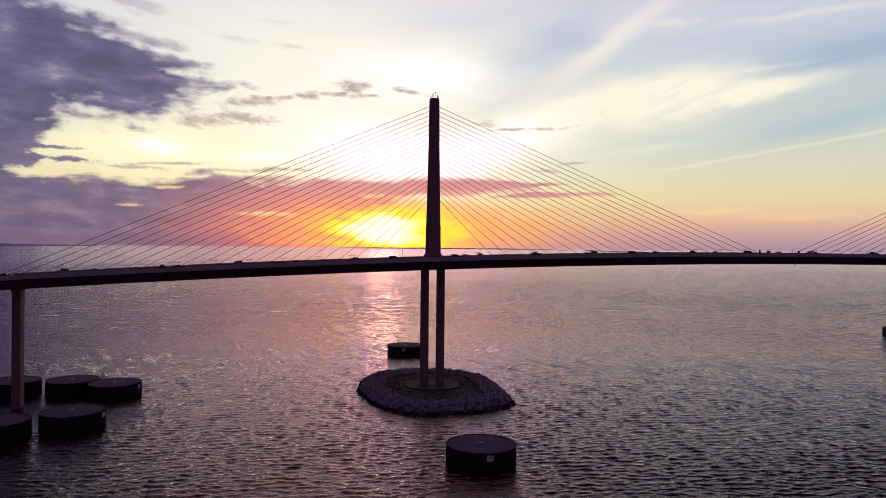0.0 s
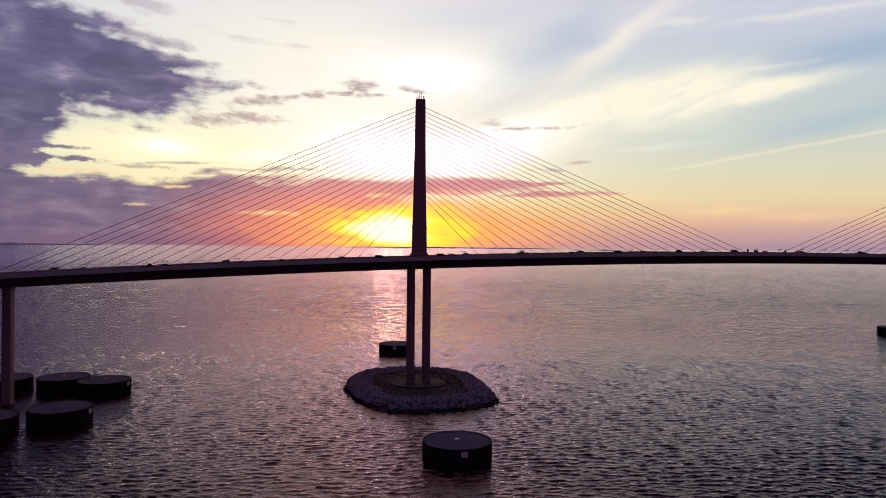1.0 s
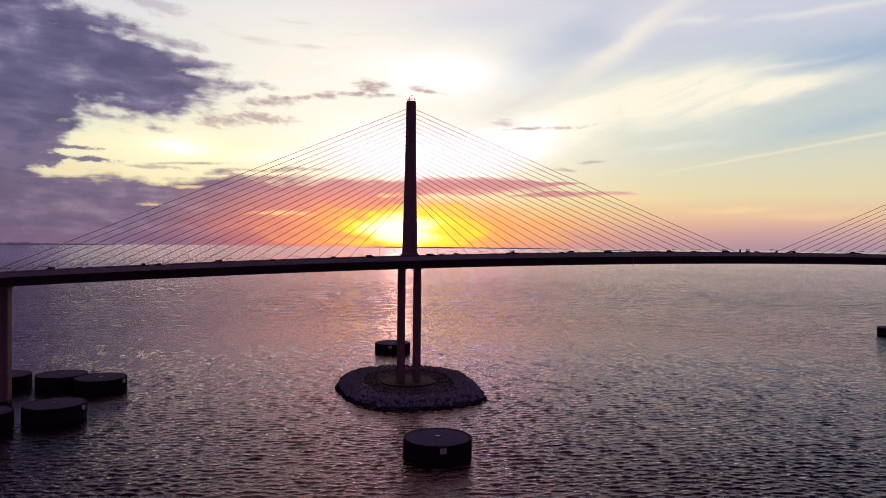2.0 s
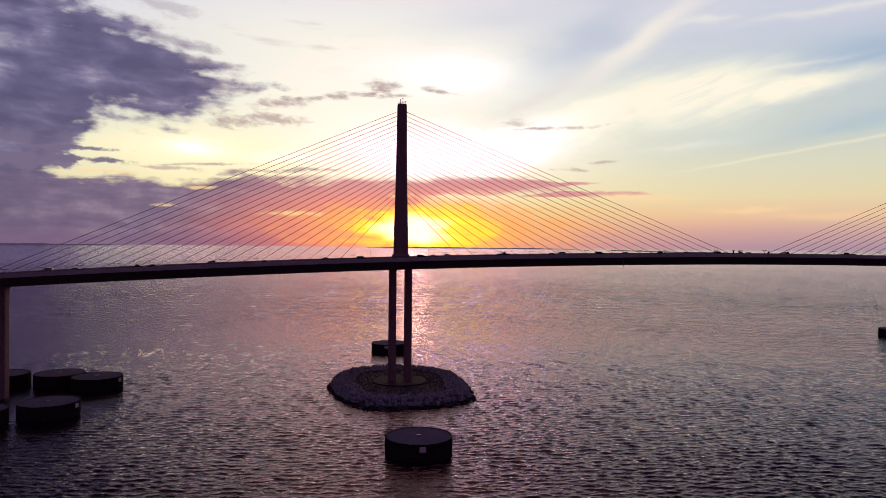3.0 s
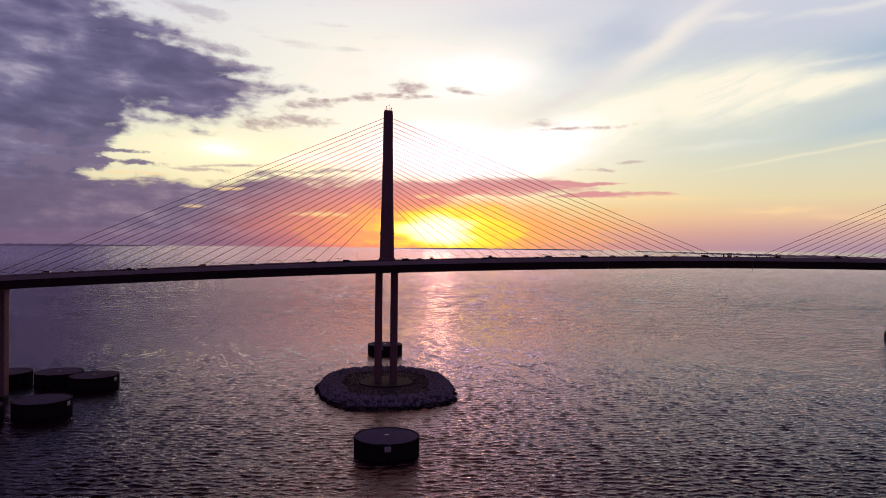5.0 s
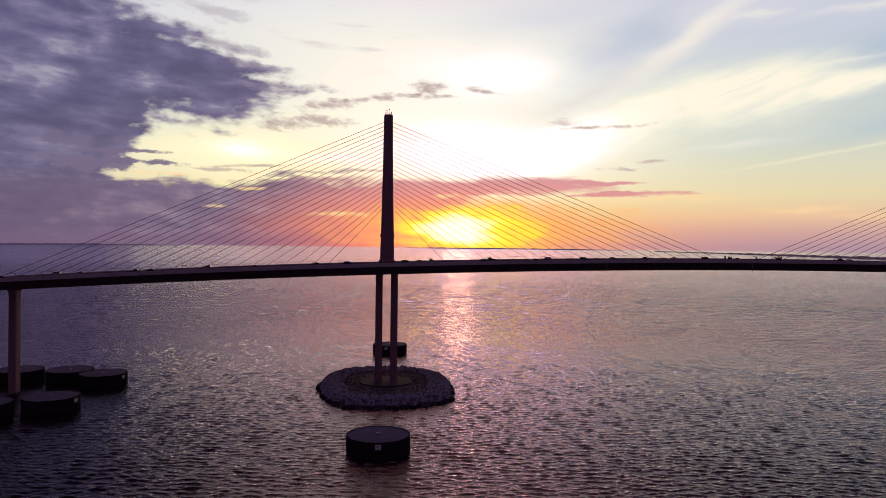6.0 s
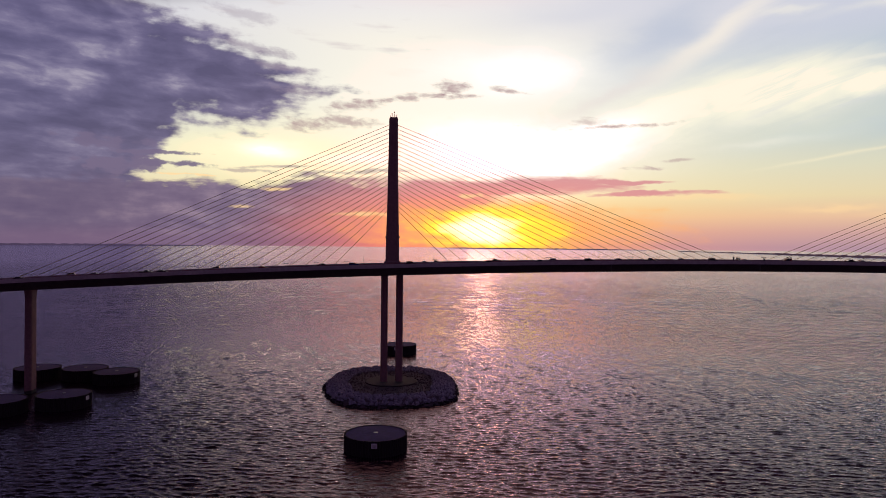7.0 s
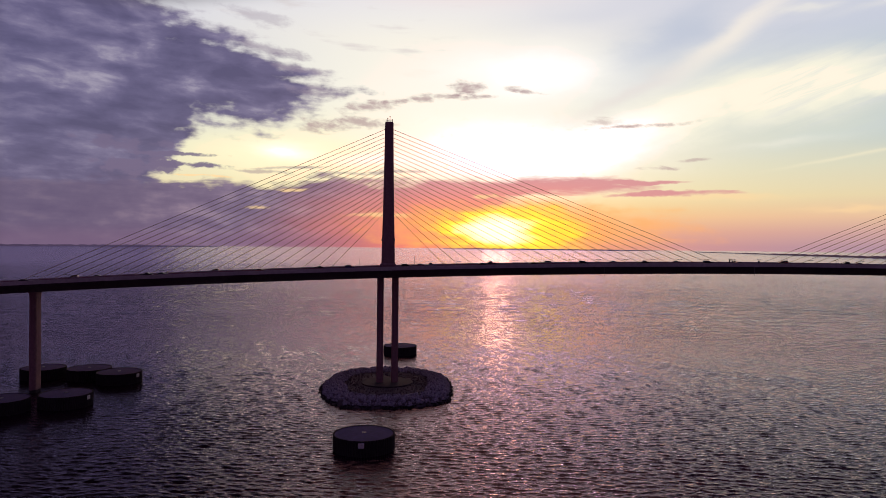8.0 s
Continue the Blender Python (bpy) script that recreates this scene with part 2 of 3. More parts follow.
channels = S.node("ShaderNodeSeparateColor")
S.link(channels.inputs[0], sky)
over = S.mul(S.step(channels.outputs[0], 0.92, 1.0), S.step(side, 70.0, 45.0))
sky = S.mix(over, sky, S.mix(1.0, sky, (1.28, 1.0, 1.03), "MULTIPLY"))
channels = S.node("ShaderNodeSeparateColor")
S.link(channels.inputs[0], sky)
white = S.mul(S.step(S.low(channels.outputs[1], channels.outputs[2]), 0.84, 1.25), S.step(side, 70.0, 45.0))
sky = S.mix(white, sky, S.mix(1.0, sky, (1.45, 1.25, 1.45), "MULTIPLY"))
nishita = S.node("ShaderNodeTexSky", sky_type="NISHITA", sun_disc=False, sun_elevation=radians(SUN_EL), sun_rotation=radians(SUN_AZ))
back_a, back_b, both = S.node("ShaderNodeBackground"), S.node("ShaderNodeBackground"), S.node("ShaderNodeAddShader")
S.link(back_a.inputs[0], sky)
back_a.inputs[1].default_value = 1.0
S.link(back_b.inputs[0], nishita.outputs[0])
back_b.inputs[1].default_value = 0.005
S.link(both.inputs[0], back_a.outputs[0])
S.link(both.inputs[1], back_b.outputs[0])
S.link(S.node("ShaderNodeOutputWorld").inputs[0], both.outputs[0])

lamp = bpy.data.lights.new("sun", "SUN")
lamp.energy, lamp.angle, lamp.color = 0.007, radians(2.5), (1.0, 0.42, 0.25)
sun = new("sun", lamp)
sa, se = radians(SUN_AZ), radians(SUN_EL + 0.8)
sun.matrix_world = look((0, 0, 400), (-math.sin(sa) * 100, -math.cos(sa) * 100, 400 - 100 * math.tan(se)))

# ---------------------------------------------------------------- materials


def material(name, shade, rough=0.6, metal=0.0, vary=0.25, grain=1.5, blotch=0.12, bump=0.02, ior=1.5, tint=None, spread=True):
    """A surface with a fine grain, broad stains and a little relief; sizes in 1/metre."""
    m = bpy.data.materials.new(name)
    m.use_nodes = True
    n = Nodes(m.node_tree)
    b = m.node_tree.nodes["Principled BSDF"]
    at = n.node("ShaderNodeTexCoord").outputs["Object"]
    fine, broad = n.noise(at, grain, 6.0, 0.65), n.noise(at, blotch, 4.0, 0.55)
    dark = tuple(c * (1 - vary) for c in shade)
    light = tuple(min(1, c * (1 + vary)) for c in shade)
    col = n.mix(n.step(fine, 0.3, 0.7), dark, light)
    col = n.mix(n.mul(n.step(broad, 0.42, 0.7), 0.55), col, tint or tuple(c * (1 - 1.5 * vary) for c in shade))
    if spread:
        r = n.node("ShaderNodeObjectInfo").outputs["Random"]
        col = n.mix(n.mul(r, 0.35), col, tuple(c * 0.6 for c in shade))
    n.link(b.inputs["Base Color"], col)
    n.link(b.inputs["Roughness"], n.lin(fine, 0.25, rough - 0.12))
    b.inputs["Metallic"].default_value, b.inputs["IOR"].default_value = metal, ior
    if bump:
        p = n.node("ShaderNodeBump")
        p.inputs["Distance"].default_value = bump
        n.link(p.inputs["Height"], fine)
        n.link(b.inputs["Normal"], p.outputs[0])
    return m


# shade under the wings and light on the parapet put into the concrete colours
GIRDER_CONCRETE = material("shaded_girder_concrete", (0.13, 0.10, 0.105), 0.85, vary=0.2, grain=0.6, blotch=0.05, spread=False)
PARAPET_CONCRETE = material("lit_parapet_concrete", (0.52, 0.47, 0.46), 0.8, vary=0.15, grain=0.8, blotch=0.06, spread=False)
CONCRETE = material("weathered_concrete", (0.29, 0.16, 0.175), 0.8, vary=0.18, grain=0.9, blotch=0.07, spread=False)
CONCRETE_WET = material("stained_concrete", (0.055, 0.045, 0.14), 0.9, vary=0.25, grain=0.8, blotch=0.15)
FOOTING = material("rusty_stained_footing", (0.034, 0.025, 0.032), 0.9, vary=0.3, grain=0.7, blotch=0.12)
PILE_STEEL = material("tarred_sheet_piles", (0.02, 0.016, 0.018), 0.8, vary=0.3, grain=1.2, blotch=0.2)
ASPHALT = material("asphalt", (0.055, 0.053, 0.055), 0.85, vary=0.2, grain=2.0)
ROCK = material("limestone_riprap", (0.30, 0.28, 0.345), 0.85, vary=0.35, grain=1.4, blotch=0.3, bump=0.08)


def wet_below(m, level, shade):
    """A dark weed and water line below a height over the sea."""
    n = Nodes(m.node_tree)
    b = m.node_tree.nodes["Principled BSDF"]
    col = b.inputs["Base Color"].links[0].from_socket
    geo = n.node("ShaderNodeNewGeometry").outputs["Position"]
    parts = n.node("ShaderNodeSeparateXYZ")
    n.link(parts.inputs[0], geo)
    z = n.add(parts.outputs[2], n.mul(n.sub(n.noise(geo, 0.8, 3.0), 0.5), 0.8))
    n.link(b.inputs["Base Color"], n.mix(n.step(z, level + 0.3, level - 0.2), col, shade))


wet_below(ROCK, 1.2, (0.012, 0.011, 0.012))
wet_below(CONCRETE, 1.3, (0.03, 0.028, 0.028))
RUBBLE = material("dark_rubble", (0.105, 0.08, 0.09), 0.9, vary=0.35, grain=1.4, blotch=0.3, bump=0.08)
EARTH = material("dark_earth", (0.078, 0.062, 0.073), 0.95, vary=0.3, grain=0.8, blotch=0.12, bump=0.1)
CABLE_PAINT = material("yellow_cable_paint", (0.42, 0.27, 0.05), 0.45, vary=0.1, grain=2.0)
GALV = material("galvanised_steel", (0.35, 0.35, 0.36), 0.45, metal=0.8, vary=0.15, grain=6.0)
WHITE = material("white_board", (0.85, 0.84, 0.82), 0.6, vary=0.08, grain=3.0)
BLACKISH = material("dark_paint", (0.03, 0.03, 0.032), 0.5, vary=0.2, grain=4.0)
TYRE = material("tyre_rubber", (0.02, 0.02, 0.02), 0.9, vary=0.2, grain=6.0)
RUBY = material("red_lens", (0.35, 0.02, 0.02), 0.2, vary=0.1, grain=6.0)
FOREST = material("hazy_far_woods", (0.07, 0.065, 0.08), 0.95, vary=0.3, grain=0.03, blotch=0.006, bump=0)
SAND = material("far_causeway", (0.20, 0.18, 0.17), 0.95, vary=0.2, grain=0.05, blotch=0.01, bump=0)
for far, glow in ((FOREST, srgb(72, 60, 84)), (SAND, srgb(58, 43, 55))):      # miles of bright haze before the distance, painted as the land's own glow
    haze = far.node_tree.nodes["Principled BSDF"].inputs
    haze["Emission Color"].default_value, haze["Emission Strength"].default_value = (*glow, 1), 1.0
PAINTS = [material("car_paint_" + n, c, 0.3, vary=0.04, grain=8.0, bump=0) for n, c in
          (("white", (0.45, 0.45, 0.45)), ("black", (0.02, 0.02, 0.022)), ("silver", (0.42, 0.43, 0.44)), ("red", (0.30, 0.02, 0.02)), ("blue", (0.03, 0.06, 0.18)))]
GLASS = bpy.data.materials.new("window_glass")
GLASS.use_nodes = True
gb = GLASS.node_tree.nodes["Principled BSDF"]
gb.inputs["Base Color"].default_value, gb.inputs["Roughness"].default_value = (0.02, 0.022, 0.025, 1), 0.05


def water_material():
    m = bpy.data.materials.new("bay_water")
    m.use_nodes = True
    n = Nodes(m.node_tree)
    b = m.node_tree.nodes["Principled BSDF"]
    at = n.node("ShaderNodeTexCoord").outputs["Object"]
    turn = n.node("ShaderNodeMapping")
    n.link(turn.inputs[0], at)
    turn.inputs["Rotation"].default_value = (0, 0, radians(-9))
    turn.inputs["Scale"].default_value = (0.46, 0.95, 1.0)
    w = turn.outputs[0]
    swell = n.noise(w, 0.22, 3.0, 0.5, 0.3)
    chop = n.noise(w, 0.62, 3.0, 0.55, 0.4)
    ripple = n.noise(w, 1.9, 2.0, 0.55, 0.3)
    calm = n.step(n.noise(at, 0.004, 3.0, 0.5), 0.35, 0.7)
    far_off = n.node("ShaderNodeVectorMath", operation="LENGTH")
    n.link(far_off.inputs[0], at)
    reach = far_off.outputs["Value"]
    height = n.add(n.mul(swell, n.lin(n.step(reach, 350.0, 800.0), 0.7, n.mul(n.step(reach, 120.0, 350.0), 0.5))), n.add(n.mul(n.mul(chop, n.lin(n.step(reach, 60.0, 400.0), 0.40, 0.35)), n.lin(calm, 0.2, 0.75)), n.mul(ripple, 0.14)))
    roll = n.mul(n.mul(n.noise(at, 0.06, 2.0, 0.5, 0.2), 1.5), n.mul(n.step(reach, 600.0, 1100.0), n.step(reach, 3200.0, 1800.0)))      # gusts over the open bay
    p = n.node("ShaderNodeBump")
    p.inputs["Distance"].default_value = 1.0
    p.inputs["Strength"].default_value = 1.0
    flat = n.node("ShaderNodeSeparateXYZ")
    n.link(flat.inputs[0], at)
    px, py = flat.outputs[0], flat.outputs[1]
    slick = n.step(n.noise(n.vec(n.mul(px, 0.0016), n.mul(py, 0.005)), 1.0, 4.0, 0.6, 0.8), 0.48, 0.66)
    wake = n.mul(n.bell(n.add(px, n.mul(py, 0.186)), 1304.0, 13.0), n.step(py, 600.0, 800.0))     # the flattened track of a boat
    smoother = n.sub(n.lin(n.step(far_off.outputs["Value"], 300.0, 1500.0), -0.3, 1.0), n.mul(n.step(reach, 1400.0, 2600.0), 0.40))      # the open bay is calmer than the water by the bridge
    n.link(p.inputs["Height"], n.mul(n.add(n.mul(height, smoother), roll), n.mul(n.lin(slick, -0.06, 1.03), n.lin(wake, -0.4, 1.0))))
    body, gloss, sheen, both_ways = n.node("ShaderNodeBsdfDiffuse"), n.node("ShaderNodeBsdfGlossy"), n.node("ShaderNodeFresnel"), n.node("ShaderNodeMixShader")
    n.link(body.inputs["Color"], n.mix(n.noise(at, 0.003, 3.0), srgb(22, 10, 20), srgb(30, 14, 26)))
    gloss.inputs["Color"].default_value = (0.91, 0.85, 1.0, 1)
    n.link(gloss.inputs["Roughness"], n.lin(n.mul(n.step(reach, 350.0, 1100.0), n.step(reach, 9000.0, 5000.0)), 0.07, 0.06))   # ripples too fine to see, far out
    sheen.inputs["IOR"].default_value = 1.34
    for node in (body, gloss, sheen):
        n.link(node.inputs["Normal"], p.outputs[0])
    n.link(both_ways.inputs[0], sheen.outputs[0])
    n.link(both_ways.inputs[1], body.outputs[0])
    n.link(both_ways.inputs[2], gloss.outputs[0])
    n.link(m.node_tree.nodes["Material Output"].inputs["Surface"], both_ways.outputs[0])
    m.node_tree.nodes.remove(b)
    return m


WATER = water_material()

# ---------------------------------------------------------------- mesh helpers


def mesh_of(bm, name, mat, smooth=False):
    me = bpy.data.meshes.new(name)
    bmesh.ops.recalc_face_normals(bm, faces=bm.faces)
    bm.to_mesh(me)
    bm.free()
    me.materials.append(mat)
    if smooth:
        me.shade_smooth()
    return me


def part(name, bm, mat, parent, label="", smooth=False):
    ob = new(name, mesh_of(bm, name, mat, smooth))
    ob.parent = parent
    return tagged(ob, label) if label else ob


def thing(name, at, label, category, group="", kind=""):
    ob = new(name)
    ob.empty_display_size = 0.5
    ob.location = at
    return tagged(ob, label, category, group, kind)


def loft(bm, rings, cap=True):
    """Skin over rings of equally many points."""
    rows = [[bm.verts.new(p) for p in ring] for ring in rings]
    k = len(rows[0])
    for a, b in zip(rows, rows[1:]):
        for i in range(k):
            bm.faces.new((a[i], a[(i + 1) % k], b[(i + 1) % k], b[i]))
    if cap:
        bm.faces.new(rows[0][::-1])
        bm.faces.new(rows[-1])
    return bm


def box(bm, x0, x1, y0, y1, z0, z1, bevel=0.0):
    made = bmesh.ops.create_cube(bm, size=1.0, matrix=Matrix.Translation(((x0 + x1) / 2, (y0 + y1) / 2, (z0 + z1) / 2)) @ Matrix.Diagonal((x1 - x0, y1 - y0, z1 - z0, 1)))
    if bevel:
        edges = {e for w in made["verts"] for e in w.link_edges}
        bmesh.ops.bevel(bm, geom=list(edges), offset=bevel, segments=2, affect="EDGES")
    return bm


def tube(bm, a, b, r0, r1=None, sides=8):
    a, b = Vector(a), Vector(b)
    q = (b - a).to_track_quat("Z", "Y")
    ring = lambda c, r: [c + q @ Vector((r * math.cos(k * 2 * math.pi / sides), r * math.sin(k * 2 * math.pi / sides), 0)) for k in range(sides)]
    return loft(bm, [ring(a, r0), ring(b, r0 if r1 is None else r1)])


def rounded(wx, wy, z, cx=0.0, cy=0.0, corner=0.35, steps=5):
    """A level ring: a box with rounded corners, corner as a share of the shorter side."""
    r = corner * min(wx, wy)
    pts = []
    for sx, sy, a0 in ((1, 1, 0), (-1, 1, 90), (-1, -1, 180), (1, -1, 270)):
        for k in range(steps + 1):
            a = radians(a0 + 90 * k / steps)
            pts.append((cx + sx * (wx / 2 - r) + r * math.cos(a), cy + sy * (wy / 2 - r) + r * math.sin(a), z))
    return pts


def disc(r, z, sides=64, cx=0.0, cy=0.0):
    return [(cx + r * math.cos(2 * math.pi * k / sides), cy + r * math.sin(2 * math.pi * k / sides), z) for k in range(sides)]


# ---------------------------------------------------------------- water and distance
EYE_X, EYE_Y, FAR = -40.0, -320.0, 4900.0


def water_height(r):
    """Level near by; far out the sheet meets the true horizon."""
    return 44.0 * (max(0.0, r - 1800.0) / 3100.0) ** 2


def wave_heights(x, y, cell):
    """A wind sea of many long-crested waves; waves shorter than the mesh can carry are left out."""
    r = np.random.RandomState(7)
    h = np.zeros_like(x)
    for k in range(72):
        length = 1.2 * (4.4 / 1.2) ** r.rand()
        a = radians(-100 + r.normal(0, 17))
        slope = 0.031 * (0.75 + 0.5 * r.rand())
        wave_k = 2 * math.pi / length
        keep = np.clip((length / cell - 2.4) / 1.5, 0, 1)
        h += keep * slope / wave_k * np.sin(wave_k * (x * math.cos(a) + y * math.sin(a)) + r.rand() * 6.28)
    shore = np.maximum(np.hypot(x / 0.8, y) - 40, 0)                 # wavelets thrown back by the island
    ring = np.clip(shore / 6, 0, 1) * np.exp(-shore / 55) * np.clip(0.75 - y / 60, 0, 1)
    for length, slope in ((2.6, 0.07), (3.5, 0.10), (4.4, 0.08)):
        bend = 0.8 * np.sin(0.09 * x + length) + 0.7 * np.sin(0.11 * y - length)
        h += np.clip((length / cell - 2.4) / 1.5, 0, 1) * ring * slope * length / 6.283 * np.sin(6.283 / length * (shore + bend))
    h += 0.8 * h * h
    reach = np.hypot(x - EYE_X, y - EYE_Y)
    open_bay = np.clip((reach - 380) / 300, 0, 1)                     # longer waves run outside the shelter of the bridge
    for k in range(40):
        length = 3.8 * (9.5 / 3.8) ** r.rand()
        a = radians(-100 + r.normal(0, 28))
        wave_k = 2 * math.pi / length
        keep = np.clip((length / cell - 2.4) / 1.5, 0, 1)
        h += open_bay * keep * 0.013 / wave_k * np.sin(wave_k * (x * math.cos(a) + y * math.sin(a)) + r.rand() * 6.28)
    far_bay = np.clip((reach - 450) / 450, 0, 1)
    for k in range(36):
        length = 10.0 * 4.0 ** r.rand()
        a = radians(-98 + r.normal(0, 34))
        wave_k = 2 * math.pi / length
        keep = np.clip((length / cell - 2.4) / 1.5, 0, 1)
        h += far_bay * keep * 0.012 / wave_k * np.sin(wave_k * (x * math.cos(a) + y * math.sin(a)) + r.rand() * 6.28)
    return h


NEAR_R, WAVE_R, WAVE_AZ0, WAVE_AZ1 = 115.0, 2300.0, -36.0, 56.0


def build_water():
    """One sheet: a coarse disc out to the horizon, with a finely waved sector on it where the bridge stands."""
    verts, faces = [], []
    radii = sorted({25 * 1.13 ** k for k in range(44) if 25 * 1.13 ** k < FAR and abs(25 * 1.13 ** k - WAVE_R) > 90} | {WAVE_R, FAR})
    n = 128
    verts.append((EYE_X, EYE_Y, 0.0))
    for r in radii:
        for k in range(n):
            az = 360.0 * k / n - 180
            under = NEAR_R + 8 < r < WAVE_R - 1 and WAVE_AZ0 + 3 < az < WAVE_AZ1 - 3
            verts.append((EYE_X + r * math.sin(radians(az)), EYE_Y + r * math.cos(radians(az)), -2.0 if under else water_height(r)))
    for k in range(n):
        faces.append((0, 1 + (k + 1) % n, 1 + k))
    for i in range(len(radii) - 1):
        for k in range(n):
            p, q = 1 + i * n, 1 + (i + 1) * n
            faces.append((p + k, p + (k + 1) % n, q + (k + 1) % n, q + k))
    rows = [NEAR_R]
    while rows[-1] < WAVE_R:
        rows.append(rows[-1] + 0.33 * (rows[-1] / 200) ** 1.5)
    rows = np.array(rows[:-1] + [WAVE_R + 4])
    az = np.radians(np.arange(WAVE_AZ0, WAVE_AZ1 + 0.01, 0.135))
    rr, aa = np.meshgrid(rows, az, indexing="ij")
    x, y = EYE_X + rr * np.sin(aa), EYE_Y + rr * np.cos(aa)
    cell = np.maximum(rr * radians(0.135), 0.33 * (rr / 200) ** 1.5)
    fade = np.clip((rr - NEAR_R) / 12, 0, 1) * np.clip((WAVE_R - rr) / 600, 0, 1) * np.clip((aa - az[0]) / 0.04, 0, 1) * np.clip((az[-1] - aa) / 0.04, 0, 1)
    z = wave_heights(x, y, cell) * fade + 0.01 + 44.0 * (np.maximum(0.0, rr - 1800.0) / 3100.0) ** 2
    base, w = len(verts), len(az)
    verts += list(zip(x.ravel().tolist(), y.ravel().tolist(), z.ravel().tolist()))
    i, j = np.meshgrid(np.arange(len(rows) - 1), np.arange(w - 1), indexing="ij")
    c = base + (i * w + j).ravel()
    faces += list(zip(c.tolist(), (c + w).tolist(), (c + w + 1).tolist(), (c + 1).tolist()))
    me = bpy.data.meshes.new("water")
    me.from_pydata(verts, [], faces)
    bm = bmesh.new()
    bm.from_mesh(me)
    for f in bm.faces:
        if f.normal.z < 0:
            f.normal_flip()
    bm.to_mesh(me)
    bm.free()
    me.materials.append(WATER)
    me.shade_smooth()
    ob = new("water", me)
    tagged(ob, "rippled dusk-purple bay water with sunset glitter", "water", kind="structure")


build_water()


def far_land(name, az0, az1, dist0, dist1, high, mat, label, taper=0.25):
    """A thin strip of land along the horizon, between two bearings."""
    bm = bmesh.new()
    steps = max(8, int(abs(az1 - az0) * 6))
    rings = []
    for k in range(steps + 1):
        s = k / steps
        a, r = radians(az0 + (az1 - az0) * s), dist0 + (dist1 - dist0) * s
        grow = min(1.0, s / taper, (1 - s) / taper) if taper else 1.0
        h = high * (0.25 + 0.75 * grow) * (0.75 + 0.5 * noise.noise((az0 + s * (az1 - az0) * 3.0, 3.7, 0.0)))
        x, y = EYE_X + r * math.sin(a), EYE_Y + r * math.cos(a)
        out = Vector((math.sin(a), math.cos(a), 0))
        z = water_height(r)
        p = Vector((x, y, z))
        rings.append([p - out * 30 - Vector((0, 0, 3)), p - out * 18 + Vector((0, 0, h * 0.8)), p + Vector((0, 0, h)), p + out * 18 + Vector((0, 0, h * 0.8)), p + out * 30 - Vector((0, 0, 3))])
    loft(bm, rings)
    ob = new(name, mesh_of(bm, name, mat))
    tagged(ob, label, "far shore", kind="structure")


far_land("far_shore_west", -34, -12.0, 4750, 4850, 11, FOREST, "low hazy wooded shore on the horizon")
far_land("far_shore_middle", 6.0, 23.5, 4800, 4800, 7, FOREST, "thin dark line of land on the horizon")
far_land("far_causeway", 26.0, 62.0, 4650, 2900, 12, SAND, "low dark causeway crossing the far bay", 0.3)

# ---------------------------------------------------------------- bridge
MID, HALF_SPAN, SIDE_SPAN = 183.3, 182.9, 164.9
TOWER_X = 0.45
HALF_WIDTH, DEPTH = 14.2, 4.9


def road(x):
    """Height of the roadway over the water."""
    return 62.35 - 8.5e-5 * (x - MID) ** 2


def sweep(profile, x0, x1, step=6.0):
    """A profile of (y, height over the road) drawn along the bridge."""
    n = max(2, round((x1 - x0) / step))
    return loft(bmesh.new(), [[(x0 + (x1 - x0) * k / n, y, road(x0 + (x1 - x0) * k / n) + h) for y, h in profile] for k in range(n + 1)])


DECK_X0, DECK_X1 = MID - 424.0, MID + 424.0


def build_deck():
    deck = thing("bridge_deck", (0, 0, 0), "long concrete box-girder bridge deck with solid parapets, in shade", "bridge deck", kind="structure")
    w = HALF_WIDTH
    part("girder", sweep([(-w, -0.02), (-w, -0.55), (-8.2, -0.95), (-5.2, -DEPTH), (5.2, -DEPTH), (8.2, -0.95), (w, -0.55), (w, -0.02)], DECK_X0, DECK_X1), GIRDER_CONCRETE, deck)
    for y0, y1 in ((-w + 0.5, -1.4), (1.4, w - 0.5)):
        part("roadway", sweep([(y0, -0.015), (y1, -0.015), (y1, 0.06), (y0, 0.06)], DECK_X0, DECK_X1), ASPHALT, deck, "dark asphalt carriageway")
    for s in (-1, 1):
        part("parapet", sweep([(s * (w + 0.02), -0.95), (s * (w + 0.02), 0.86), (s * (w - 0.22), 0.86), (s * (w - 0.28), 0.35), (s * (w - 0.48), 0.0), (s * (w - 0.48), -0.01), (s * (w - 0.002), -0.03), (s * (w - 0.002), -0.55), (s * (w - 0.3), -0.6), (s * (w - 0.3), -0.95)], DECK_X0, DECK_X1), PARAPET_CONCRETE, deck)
        part("median_kerb", sweep([(s * 1.38, -0.01), (s * 1.38, 0.15), (s * 1.25, 0.78), (s * 1.05, 0.78), (s * 0.95, 0.15), (s * 0.95, -0.01)], DECK_X0, DECK_X1), CONCRETE, deck)
    for x in (105.7, 182.6, 259.5):
        bm = bmesh.new()
        z = road(x)
        tube(bm, (x, -w + 0.35, z - 0.5), (x, -w + 0.35, z - DEPTH - 0.9), 0.11)
        part("drain_pipe", bm, GALV, deck, "pale vertical drain pipe")


build_deck()


